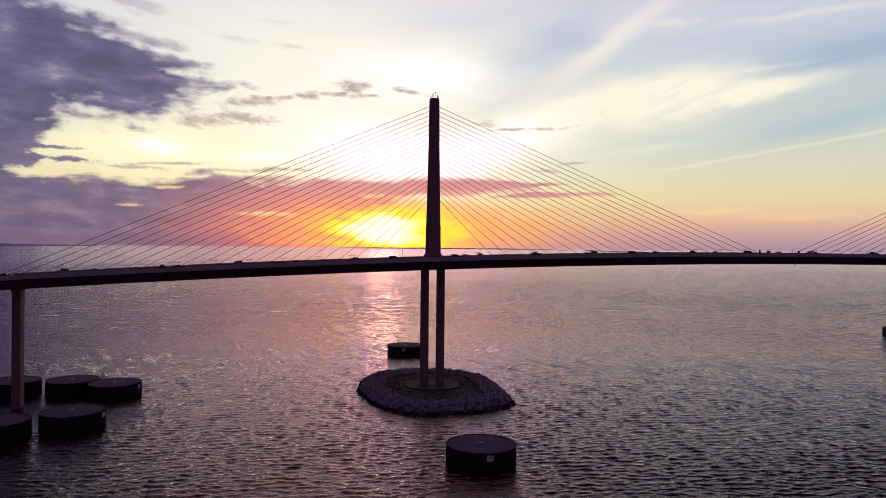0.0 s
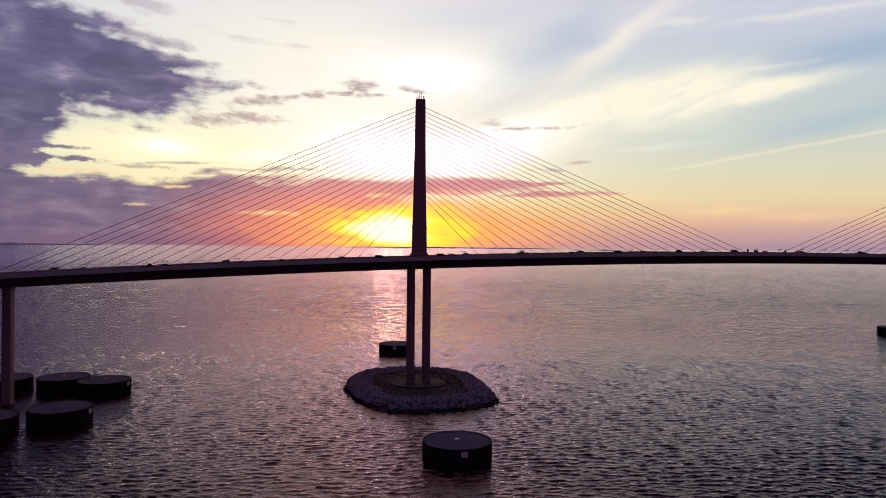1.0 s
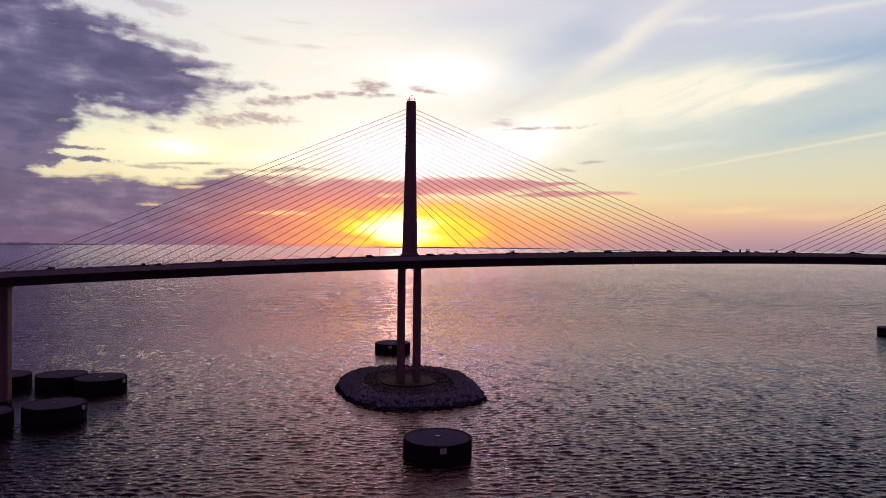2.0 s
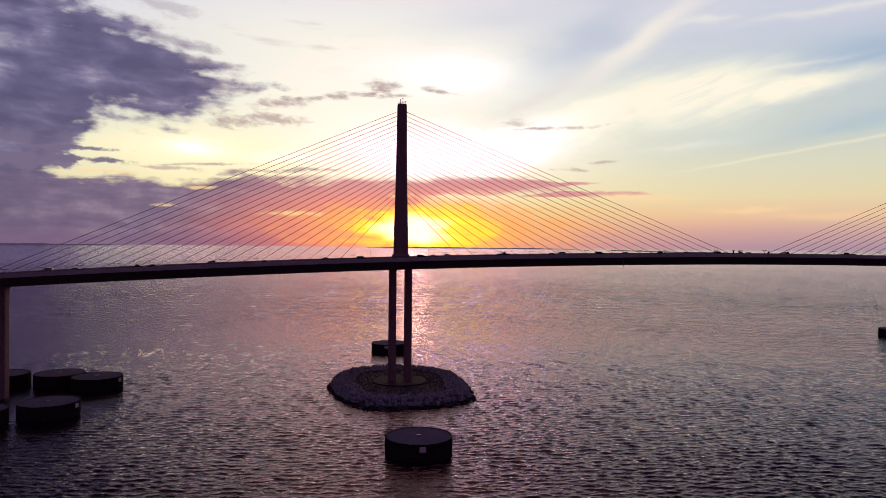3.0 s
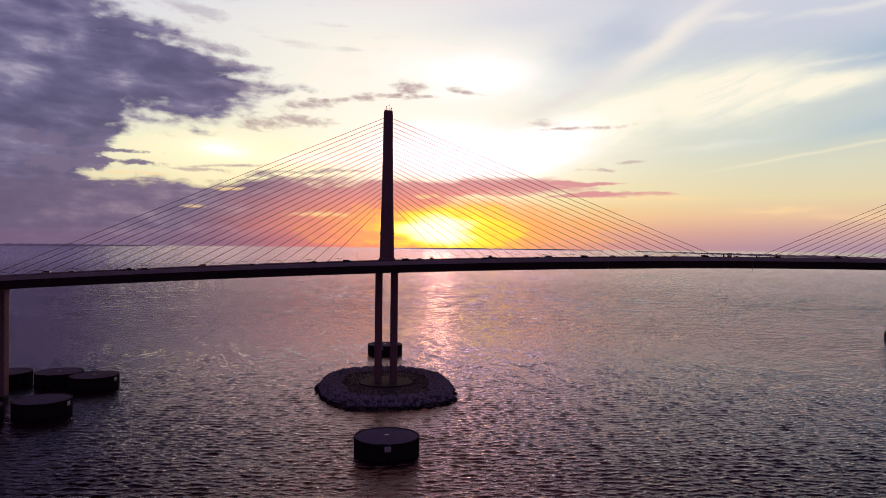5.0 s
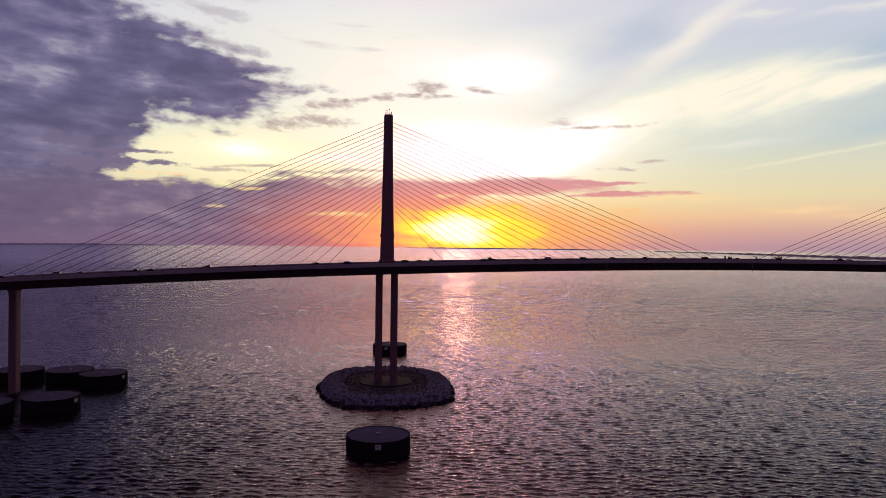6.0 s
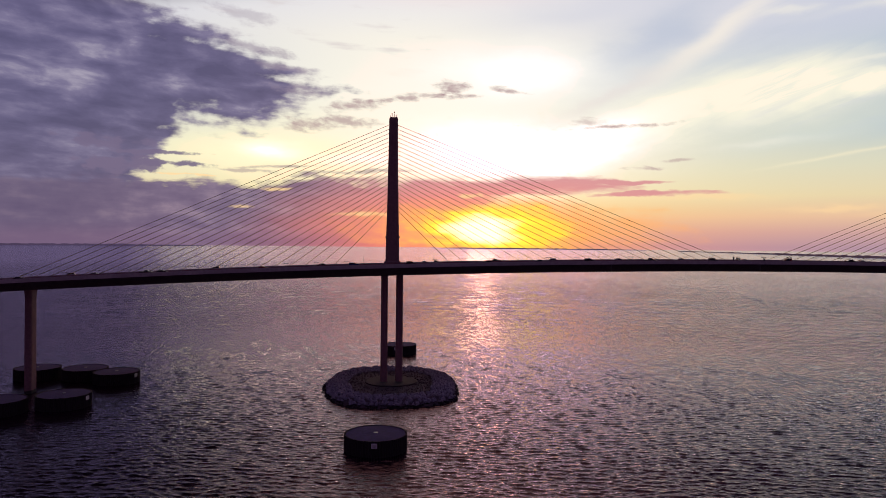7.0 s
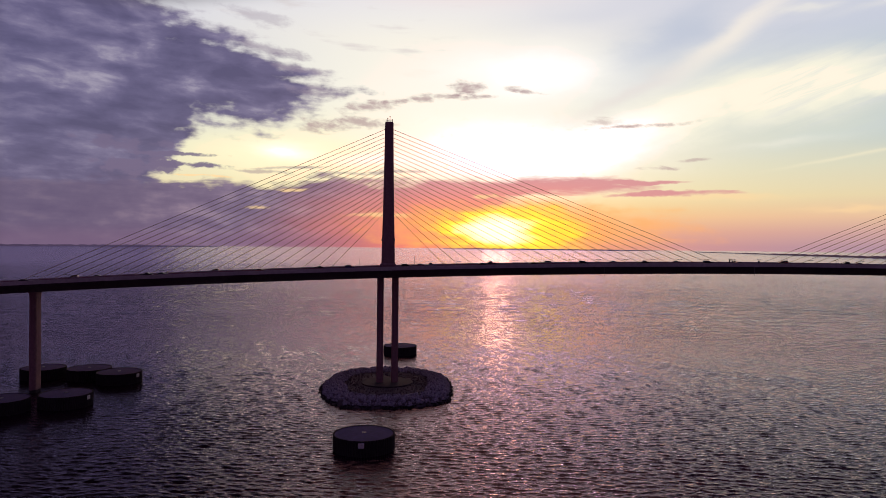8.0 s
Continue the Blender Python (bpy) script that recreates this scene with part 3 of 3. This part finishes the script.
def build_pylon(x0):
    base = road(x0)
    p = thing("bridge_pylon", (x0, 0, 0), "tall tapered concrete pylon on twin legs, backlit", "bridge pylon", "pylons")
    bm = bmesh.new()
    loft(bm, [rounded(wx, wy, z, corner=0.22, steps=2) for z, wx, wy in ((base - 0.3, 6.7, 4.2), (base + 14, 6.15, 4.0), (87, 5.5, 3.8), (105, 4.85, 3.6), (112, 4.6, 3.6), (130.4, 4.15, 3.5), (131.1, 3.7, 3.1))])
    shaft = part("shaft", bm, CONCRETE, p)
    bm = loft(bmesh.new(), [rounded(7.8, 5.2, base - 0.3, corner=0.15, steps=2), rounded(7.8, 5.2, base + 1.5, corner=0.15, steps=2), rounded(7.0, 4.5, base + 2.2, corner=0.2, steps=2)])
    part("pedestal", bm, CONCRETE, p)
    for x in (-3.65, 3.65):
        top = road(x0 + x) - DEPTH + 0.15
        bm = loft(bmesh.new(), [rounded(wx, wy, z, x, 0, 0.3, 3) for z, wx, wy in ((1.0, 3.5, 4.9), (12, 3.35, 4.7), (top - 2.0, 3.2, 4.6), (top, 3.3, 4.9))])
        part("leg", bm, CONCRETE, p)
    bm = bmesh.new()
    for sx, sy in ((-1, -1), (1, -1), (1, 1), (-1, 1)):
        tube(bm, (sx * 1.6, sy * 1.3, 131.0), (sx * 1.6, sy * 1.3, 132.1), 0.05, sides=6)
    for a, b in (((-1.6, -1.3), (1.6, -1.3)), ((1.6, -1.3), (1.6, 1.3)), ((1.6, 1.3), (-1.6, 1.3)), ((-1.6, 1.3), (-1.6, -1.3))):
        for z in (131.6, 132.1):
            tube(bm, (*a, z), (*b, z), 0.04, sides=6)
    part("top_railing", bm, GALV, p, "thin metal railing")
    for x, y, h, r in ((-0.75, -0.2, 2.3, 0.16), (0.35, 0.1, 3.3, 0.08), (1.45, 0.3, 1.7, 0.07)):
        bm = tube(bmesh.new(), (x, y, 131.0), (x, y, 131.0 + h * 0.8), r, r * 0.7)
        mast = part("beacon_mast", bm, BLACKISH, p)
        bm = bmesh.new()
        bmesh.ops.create_uvsphere(bm, u_segments=10, v_segments=6, radius=0.28, matrix=Matrix.Translation((x, y, 131.0 + h * 0.86)))
        part("beacon_lamp", bm, RUBY, mast, "red aircraft warning lamp")
    for s in (-1, 1):
        bm = box(bmesh.new(), s * 3.1 - 0.3, s * 3.1 + 0.3, -0.4, 0.4, base + 13.0, base + 14.2, 0.05)
        part("service_box", bm, GALV, p)
    return p


build_pylon(TOWER_X)
build_pylon(2 * MID - TOWER_X)


def build_pier(x0):
    p = thing("bridge_pier", (x0, 0, 0), "single rounded concrete bridge pier standing in the water", "bridge pier", "piers")
    top = road(x0) - DEPTH
    part("column", loft(bmesh.new(), [rounded(wx, wy, z, 0, 0, 0.48, 6) for z, wx, wy in ((-4, 3.3, 7.0), (top - 3, 3.1, 6.8), (top - 0.5, 3.3, 8.0))]), CONCRETE, p, smooth=False)
    part("pier_cap", loft(bmesh.new(), [rounded(3.3, 8.0, top - 0.5, 0, 0, 0.3, 4), rounded(3.6, 8.6, top + 0.06, 0, 0, 0.3, 4)]), CONCRETE, p)


for x in (-SIDE_SPAN, -SIDE_SPAN - 73.0, 2 * MID + SIDE_SPAN):
    build_pier(x)

CABLES = 21


def build_cable(tower_x, side, k):
    """One stay: the tower end sits in the shaft, the deck end in the median."""
    z = 127.7 - 2.04 * k
    x = tower_x + side * (173.5 - 7.25 * k)
    foot = Vector((x, 0, road(x) + 0.1))
    head = Vector((tower_x + side * 1.6, 0, z))
    c = thing("stay_cable", foot, "straight yellow-painted steel stay cable", "stay cable", "stay cables")
    run = head - foot
    part("cable", tube(bmesh.new(), (0, 0, 0), run, 0.115, sides=6), CABLE_PAINT, c, smooth=True)
    d = run.normalized()
    part("anchor_sleeve", tube(bmesh.new(), -d * 0.4, d * 2.6, 0.22, 0.19), GALV, c, "grey steel anchor sleeve")


for tower_x in (TOWER_X, 2 * MID - TOWER_X):
    for side in (-1, 1):
        for k in range(CABLES):
            build_cable(tower_x, side, k)

# ---------------------------------------------------------------- rock island
rng = random.Random(4)


def island_radius(a):
    c, s = abs(math.cos(a)), abs(math.sin(a))
    e = 2.5
    r = ((c / 33.0) ** e + (s / 47.0) ** e) ** (-1 / e)
    r *= 1 + 0.035 * noise.noise((2.2 * math.cos(a), 2.2 * math.sin(a), 0.4)) + 0.03 * noise.noise((9 * math.cos(a), 9 * math.sin(a), 2.4))
    return r * (1 + 0.05 * math.exp(-((math.degrees(a) % 360 - 311) / 7) ** 2) + 0.06 * math.exp(-((math.degrees(a) % 360 - 35) / 14) ** 2))   # blunt corners


def island_height(q):
    """Height over the water at the share q of the way from the middle to the shore."""
    if q < 0.70:
        return 2.7 + 0.4 * (0.70 - q)
    if q < 0.84:
        return 2.7 + 0.5 * (q - 0.70) / 0.14
    return 3.2 - 4.6 * (q - 0.84) / 0.16


def stone(seed, detail=1):
    bm = bmesh.new()
    bmesh.ops.create_icosphere(bm, subdivisions=detail, radius=0.5)
    r = random.Random(seed)
    flat = Vector((r.uniform(0.8, 1.2), r.uniform(0.7, 1.0), r.uniform(0.55, 0.85)))
    for w in bm.verts:
        w.co = Vector([a * b for a, b in zip(w.co, flat)]) * (1 + 0.35 * noise.noise(w.co * 3.0 + Vector((seed * 3.1, 0, 0))))
        for n in (Vector((0.7, 0.3, 0.6)), Vector((-0.5, 0.7, 0.4))):
            n = n.normalized()
            over = w.co.dot(n) - 0.34
            if over > 0:
                w.co -= n * over
    return bm


def build_island():
    isle = thing("rock_island", (0, 0, 0), "oval riprap island with dark rubble round the pylon's foot", "rock island")
    rings = []
    for q in (1.06, 1.0, 0.94, 0.88, 0.84, 0.78, 0.70, 0.55, 0.38, 0.2, 0.05):
        ring = []
        for k in range(96):
            a = 2 * math.pi * k / 96
            r = island_radius(a) * q
            ring.append((r * math.cos(a), r * math.sin(a), island_height(q) - 0.25 + (0.25 * noise.noise((r * math.cos(a) * 0.2, r * math.sin(a) * 0.2, 1.0)) if q < 1 else -1.5)))
        rings.append(ring)
    part("core", loft(bmesh.new(), rings), EARTH, isle, "dark packed earth core", smooth=True)
    part("footing", loft(bmesh.new(), [disc(12.6, 2.2, 48, TOWER_X), disc(12.6, 3.05, 48, TOWER_X), disc(12.3, 3.2, 48, TOWER_X), disc(0.5, 3.25, 48, TOWER_X)]), FOOTING, isle, "round stained concrete footing slab")
    kinds = [mesh_of(stone(k), "boulder", ROCK) for k in range(10)]
    for k in range(280):
        a = rng.uniform(0, 2 * math.pi)
        q = rng.uniform(0.86, 1.0)
        r = island_radius(a) * q
        s = rng.uniform(1.7, 3.1)
        ob = new("boulder", kinds[k % 10])
        ob.parent = isle
        ob.matrix_basis = Matrix.LocRotScale((r * math.cos(a), r * math.sin(a), island_height(q) + 0.1), Euler([rng.uniform(0, 6.28) for _ in range(3)]), (s, s, s))
    stones = []
    for k in range(8):
        bm = stone(50 + k)
        bm.verts.index_update()
        stones.append((np.array([w.co[:] for w in bm.verts]), [[w.index for w in f.verts] for f in bm.faces]))
        bm.free()
    for name, mat, label, count, q0, q1, small, large in (("riprap", ROCK, "loose grey riprap stones", 2900, 0.62, 1.0, 0.8, 2.2),
                                                          ("rubble", RUBBLE, "dark stained rubble inside the rim", 2600, 0.28, 0.80, 0.3, 0.75)):
        verts, faces = [], []
        for k in range(count):
            a = rng.uniform(0, 2 * math.pi)
            q = math.sqrt(rng.uniform(q0 * q0, q1 * q1))
            r = island_radius(a) * q
            x, y = r * math.cos(a), r * math.sin(a)
            if math.hypot(x - TOWER_X, y) < 13.0:
                continue
            s = rng.uniform(small, large)
            co, fs = stones[k % 8]
            m = np.array(Euler([rng.uniform(0, 6.28) for _ in range(3)]).to_matrix())
            base = len(verts)
            verts += [tuple(p) for p in co @ m.T * s + np.array((x, y, island_height(q)))]
            faces += [[base + i for i in f] for f in fs]
        me = bpy.data.meshes.new(name)
        me.from_pydata(verts, [], faces)
        me.materials.append(mat)
        ob = new(name, me)
        ob.parent = isle
        tagged(ob, label, kind="stuff")


build_island()

# ---------------------------------------------------------------- dolphins
DOLPHIN_R, DOLPHIN_TOP = 10.6, 5.35


def build_dolphin():
    d = thing("bridge_dolphin", (0, 0, 0), "round dark sheet-pile dolphin with a flat concrete top", "dolphin", "bridge dolphins")
    uneven = [0.12 * rng.random() for _ in range(72)]
    ring = lambda z, grow, teeth=0: [((DOLPHIN_R + grow + 0.13 * (1 if k % 4 in (0, 1) else -1)) * math.cos(2 * math.pi * k / 288), (DOLPHIN_R + grow + 0.13 * (1 if k % 4 in (0, 1) else -1)) * math.sin(2 * math.pi * k / 288), z + teeth * uneven[k // 4]) for k in range(288)]
    part("wall", loft(bmesh.new(), [ring(-3.0, 0), ring(DOLPHIN_TOP + 0.04, 0, 1), ring(DOLPHIN_TOP + 0.04, -0.3, 1), ring(DOLPHIN_TOP - 1.0, -0.3)]), PILE_STEEL, d)
    r, t = DOLPHIN_R, DOLPHIN_TOP
    part("rim", loft(bmesh.new(), [disc(r - 0.2, t - 1.1, 96), disc(r - 0.2, t - 0.12, 96), disc(r - 0.25, t + 0.02, 96), disc(r - 0.45, t + 0.04, 96), disc(r - 0.55, t - 0.1, 96), disc(r - 0.55, t - 1.1, 96)]), PILE_STEEL, d, "dark capping rim")
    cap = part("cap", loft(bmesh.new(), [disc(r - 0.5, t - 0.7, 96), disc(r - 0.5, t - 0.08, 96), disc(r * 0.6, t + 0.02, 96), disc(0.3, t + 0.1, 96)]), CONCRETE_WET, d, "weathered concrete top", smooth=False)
    part("cap_hatch", box(bmesh.new(), -0.7, 0.7, -0.5, 0.5, DOLPHIN_TOP + 0.05, DOLPHIN_TOP + 0.35, 0.05), GALV, cap)
    return d


def build_plate(dolphin, turn):
    """The pale square board on a dolphin's side; turn: degrees from -y."""
    a = radians(turn - 90)
    c, s = math.cos(a), math.sin(a)
    bm = box(bmesh.new(), -1.0, 1.0, -0.06, 0.06, -0.85, 0.85, 0.03)
    ob = part("sign_board", bm, WHITE, dolphin, "small pale square sign board")
    ob.matrix_basis = Matrix.Translation((c * (DOLPHIN_R + 0.3), s * (DOLPHIN_R + 0.3), DOLPHIN_TOP - 1.35)) @ Matrix.Rotation(a + math.pi / 2, 4, "Z")
    for z in (-0.35, 0.0, 0.35):
        part("sign_bar", box(bmesh.new(), -0.55, 0.55, -0.075, -0.062, z - 0.035, z + 0.035), GALV, ob)


DOLPHINS = [(-9.2, -100.9), (10.6, 107.0), (-153.2, 33.0), (-134.4, 22.0), (-138.7, -28.8), (-160.2, -38.5), (-177.2, 35.5), (400.0, 122.0)]
first = build_dolphin()
rest = [copy_thing(first, pose(x, y, 0, 0, 0, 17 * k)) for k, (x, y) in enumerate(DOLPHINS[1:])]
first.location = (*DOLPHINS[0], 0)
build_plate(first, -4)
build_plate(rest[0], -17)
build_plate(rest[2], 70 - 34)
build_plate(rest[3], 75 - 51)

# ---------------------------------------------------------------- on the deck


def build_lamp_post():
    p = thing("lamp_post", (0, 0, 0), "short double-armed metal lamp post in the median", "lamp post", "median lamp posts")
    part("pole", tube(bmesh.new(), (0, 0, 0), (0, 0, 2.25), 0.1, 0.08), GALV, p)
    for s in (-1, 1):
        arm = part("arm", tube(bmesh.new(), (0, 0, 2.2), (s * 0.55, 0, 2.35), 0.07), GALV, p)
        part("lamp_head", box(bmesh.new(), s * 0.85 - 0.35, s * 0.85 + 0.35, -0.2, 0.2, 2.2, 2.5, 0.06), BLACKISH, arm)
    return p


post = build_lamp_post()
post_at = [x for k in range(-13, 21) for x in [14.3 * k + 7.0] if abs(x - TOWER_X) > 10]
for x in post_at[1:]:
    copy_thing(post, pose(x, 0, road(x) + 0.0))
post.location = (post_at[0], 0, road(post_at[0]))


def build_mast(x):
    m = thing("thin_mast", (x, 0, road(x)), "thin tall metal mast beside the pylon", "mast", "thin masts")
    part("pole", tube(bmesh.new(), (0, 0, 0), (0, 0, 5.2), 0.09, 0.05), GALV, m)
    part("base", box(bmesh.new(), -0.25, 0.25, -0.25, 0.25, 0, 0.3, 0.03), GALV, m)


build_mast(-13.5)
build_mast(13.5)


def build_cabinet(x, y, w, h):
    c = thing("signal_cabinet", (x, y, road(x) + 0.06), "dark upright signal cabinet at the middle of the span", "cabinet", "signal cabinets")
    part("body", box(bmesh.new(), -w / 2, w / 2, -0.45, 0.45, 0, h * 0.85, 0.06), BLACKISH, c)
    part("hood", box(bmesh.new(), -w / 2 - 0.08, w / 2 + 0.08, -0.55, 0.55, h * 0.85, h, 0.05), GALV, c)


for x, y, w, h in ((183.8, 13.1, 0.45, 2.3), (179.6, 2.2, 0.6, 1.8), (180.8, 2.2, 0.6, 1.7), (185.2, -13.1, 0.45, 2.0)):
    build_cabinet(x, y, w, h)


def build_car(kind, paint, label):
    """kind: sedan, suv or truck; it heads along +x."""
    car = thing("car" if kind != "truck" else "pickup_truck", (0, 0, 0), label, "car" if kind != "truck" else "truck", "cars on the bridge")
    L, W, belt, roof = {"sedan": (4.7, 1.8, 0.95, 1.45), "suv": (4.8, 1.9, 1.1, 1.8), "truck": (5.8, 2.0, 1.15, 1.9)}[kind]
    side = [(-L / 2, 0.35), (-L / 2, belt - 0.1), (-L / 2 + 0.2, belt), (L / 2 - 1.2, belt), (L / 2 - 0.15, belt - 0.18), (L / 2, 0.6), (L / 2, 0.35)]
    bm = loft(bmesh.new(), [[(x * k, y, z) for x, z in side] for y, k in ((-W / 2, 0.97), (-W / 2 + 0.1, 1.0), (W / 2 - 0.1, 1.0), (W / 2, 0.97))])
    part("body", bm, PAINTS[paint], car)
    c0, c1 = {"sedan": (-1.7, 1.0), "suv": (-2.3, 1.1), "truck": (-0.6, 1.4)}[kind]
    bm = loft(bmesh.new(), [[(c0, s * W / 2 * 0.94, belt), (c1, s * W / 2 * 0.94, belt), (c1 - 0.65, s * W / 2 * 0.78, roof - 0.08), (c0 + (0.5 if kind == "sedan" else 0.12), s * W / 2 * 0.78, roof - 0.08)] for s in (-1, 1)])
    part("cabin_glass", bm, GLASS, car, "dark tinted glass")
    part("roof", box(bmesh.new(), c0 + (0.5 if kind == "sedan" else 0.12), c1 - 0.65, -W * 0.39, W * 0.39, roof - 0.085, roof, 0.03), PAINTS[paint], car)
    for x in (-L * 0.3, L * 0.31):
        for s in (-1, 1):
            tyre = part("wheel", tube(bmesh.new(), (x, s * (W / 2 - 0.22), 0.33), (x, s * (W / 2 + 0.01), 0.33), 0.33, sides=14), TYRE, car)
            part("rim", tube(bmesh.new(), (x, s * (W / 2 + 0.0), 0.33), (x, s * (W / 2 + 0.03), 0.33), 0.19, sides=10), GALV, tyre)
    for s in (-1, 1):
        part("headlight", box(bmesh.new(), L / 2 - 0.06, L / 2 + 0.02, s * W * 0.36 - 0.18, s * W * 0.36 + 0.18, 0.62, 0.78, 0.02), WHITE, car)
        part("tail_light", box(bmesh.new(), -L / 2 - 0.02, -L / 2 + 0.06, s * W * 0.38 - 0.12, s * W * 0.38 + 0.12, 0.65, 0.85, 0.02), RUBY, car)
    return car


COLOURS = ("white", "black", "silver", "red", "blue")
MODELS = {}
TRAFFIC = [(-168, -4.2, "sedan", 1), (-151, 7.6, "suv", 0), (-139, 4.0, "sedan", 2), (-112, -7.7, "truck", 1), (-106, -4.2, "sedan", 1), (-84, 4.2, "suv", 2), (-60, -7.7, "sedan", 3),
           (-34, 7.8, "sedan", 1), (-18, -4.2, "suv", 4), (9, -7.7, "suv", 1), (16, 4.2, "sedan", 2), (21, -4.2, "truck", 0), (47, -4.2, "sedan", 1), (53, 7.7, "truck", 1), (72, -7.7, "sedan", 1),
           (81, 4.2, "suv", 0), (98, -4.2, "suv", 1), (117, 7.7, "sedan", 4), (128, -7.7, "truck", 1), (149, 4.2, "sedan", 2), (163, -4.2, "suv", 1), (178, -7.7, "sedan", 0), (203, -4.2, "sedan", 1),
           (211, 7.7, "suv", 3), (236, -7.7, "truck", 1), (251, 4.2, "sedan", 2)]
for x, y, kind, paint in TRAFFIC:
    slope = -math.degrees(math.atan(-1.7e-4 * (x - MID)))
    m = pose(x, y, road(x) + 0.06, 0, slope, 0) if y < 0 else pose(x, y, road(x) + 0.06, 0, -slope, 180)
    if (kind, paint) not in MODELS:
        word = {"sedan": "saloon car", "suv": "tall estate car", "truck": "pickup truck"}[kind]
        MODELS[kind, paint] = build_car(kind, paint, f"{COLOURS[paint]} {word} on the bridge roadway")
        MODELS[kind, paint].matrix_basis = m
    else:
        copy_thing(MODELS[kind, paint], m)
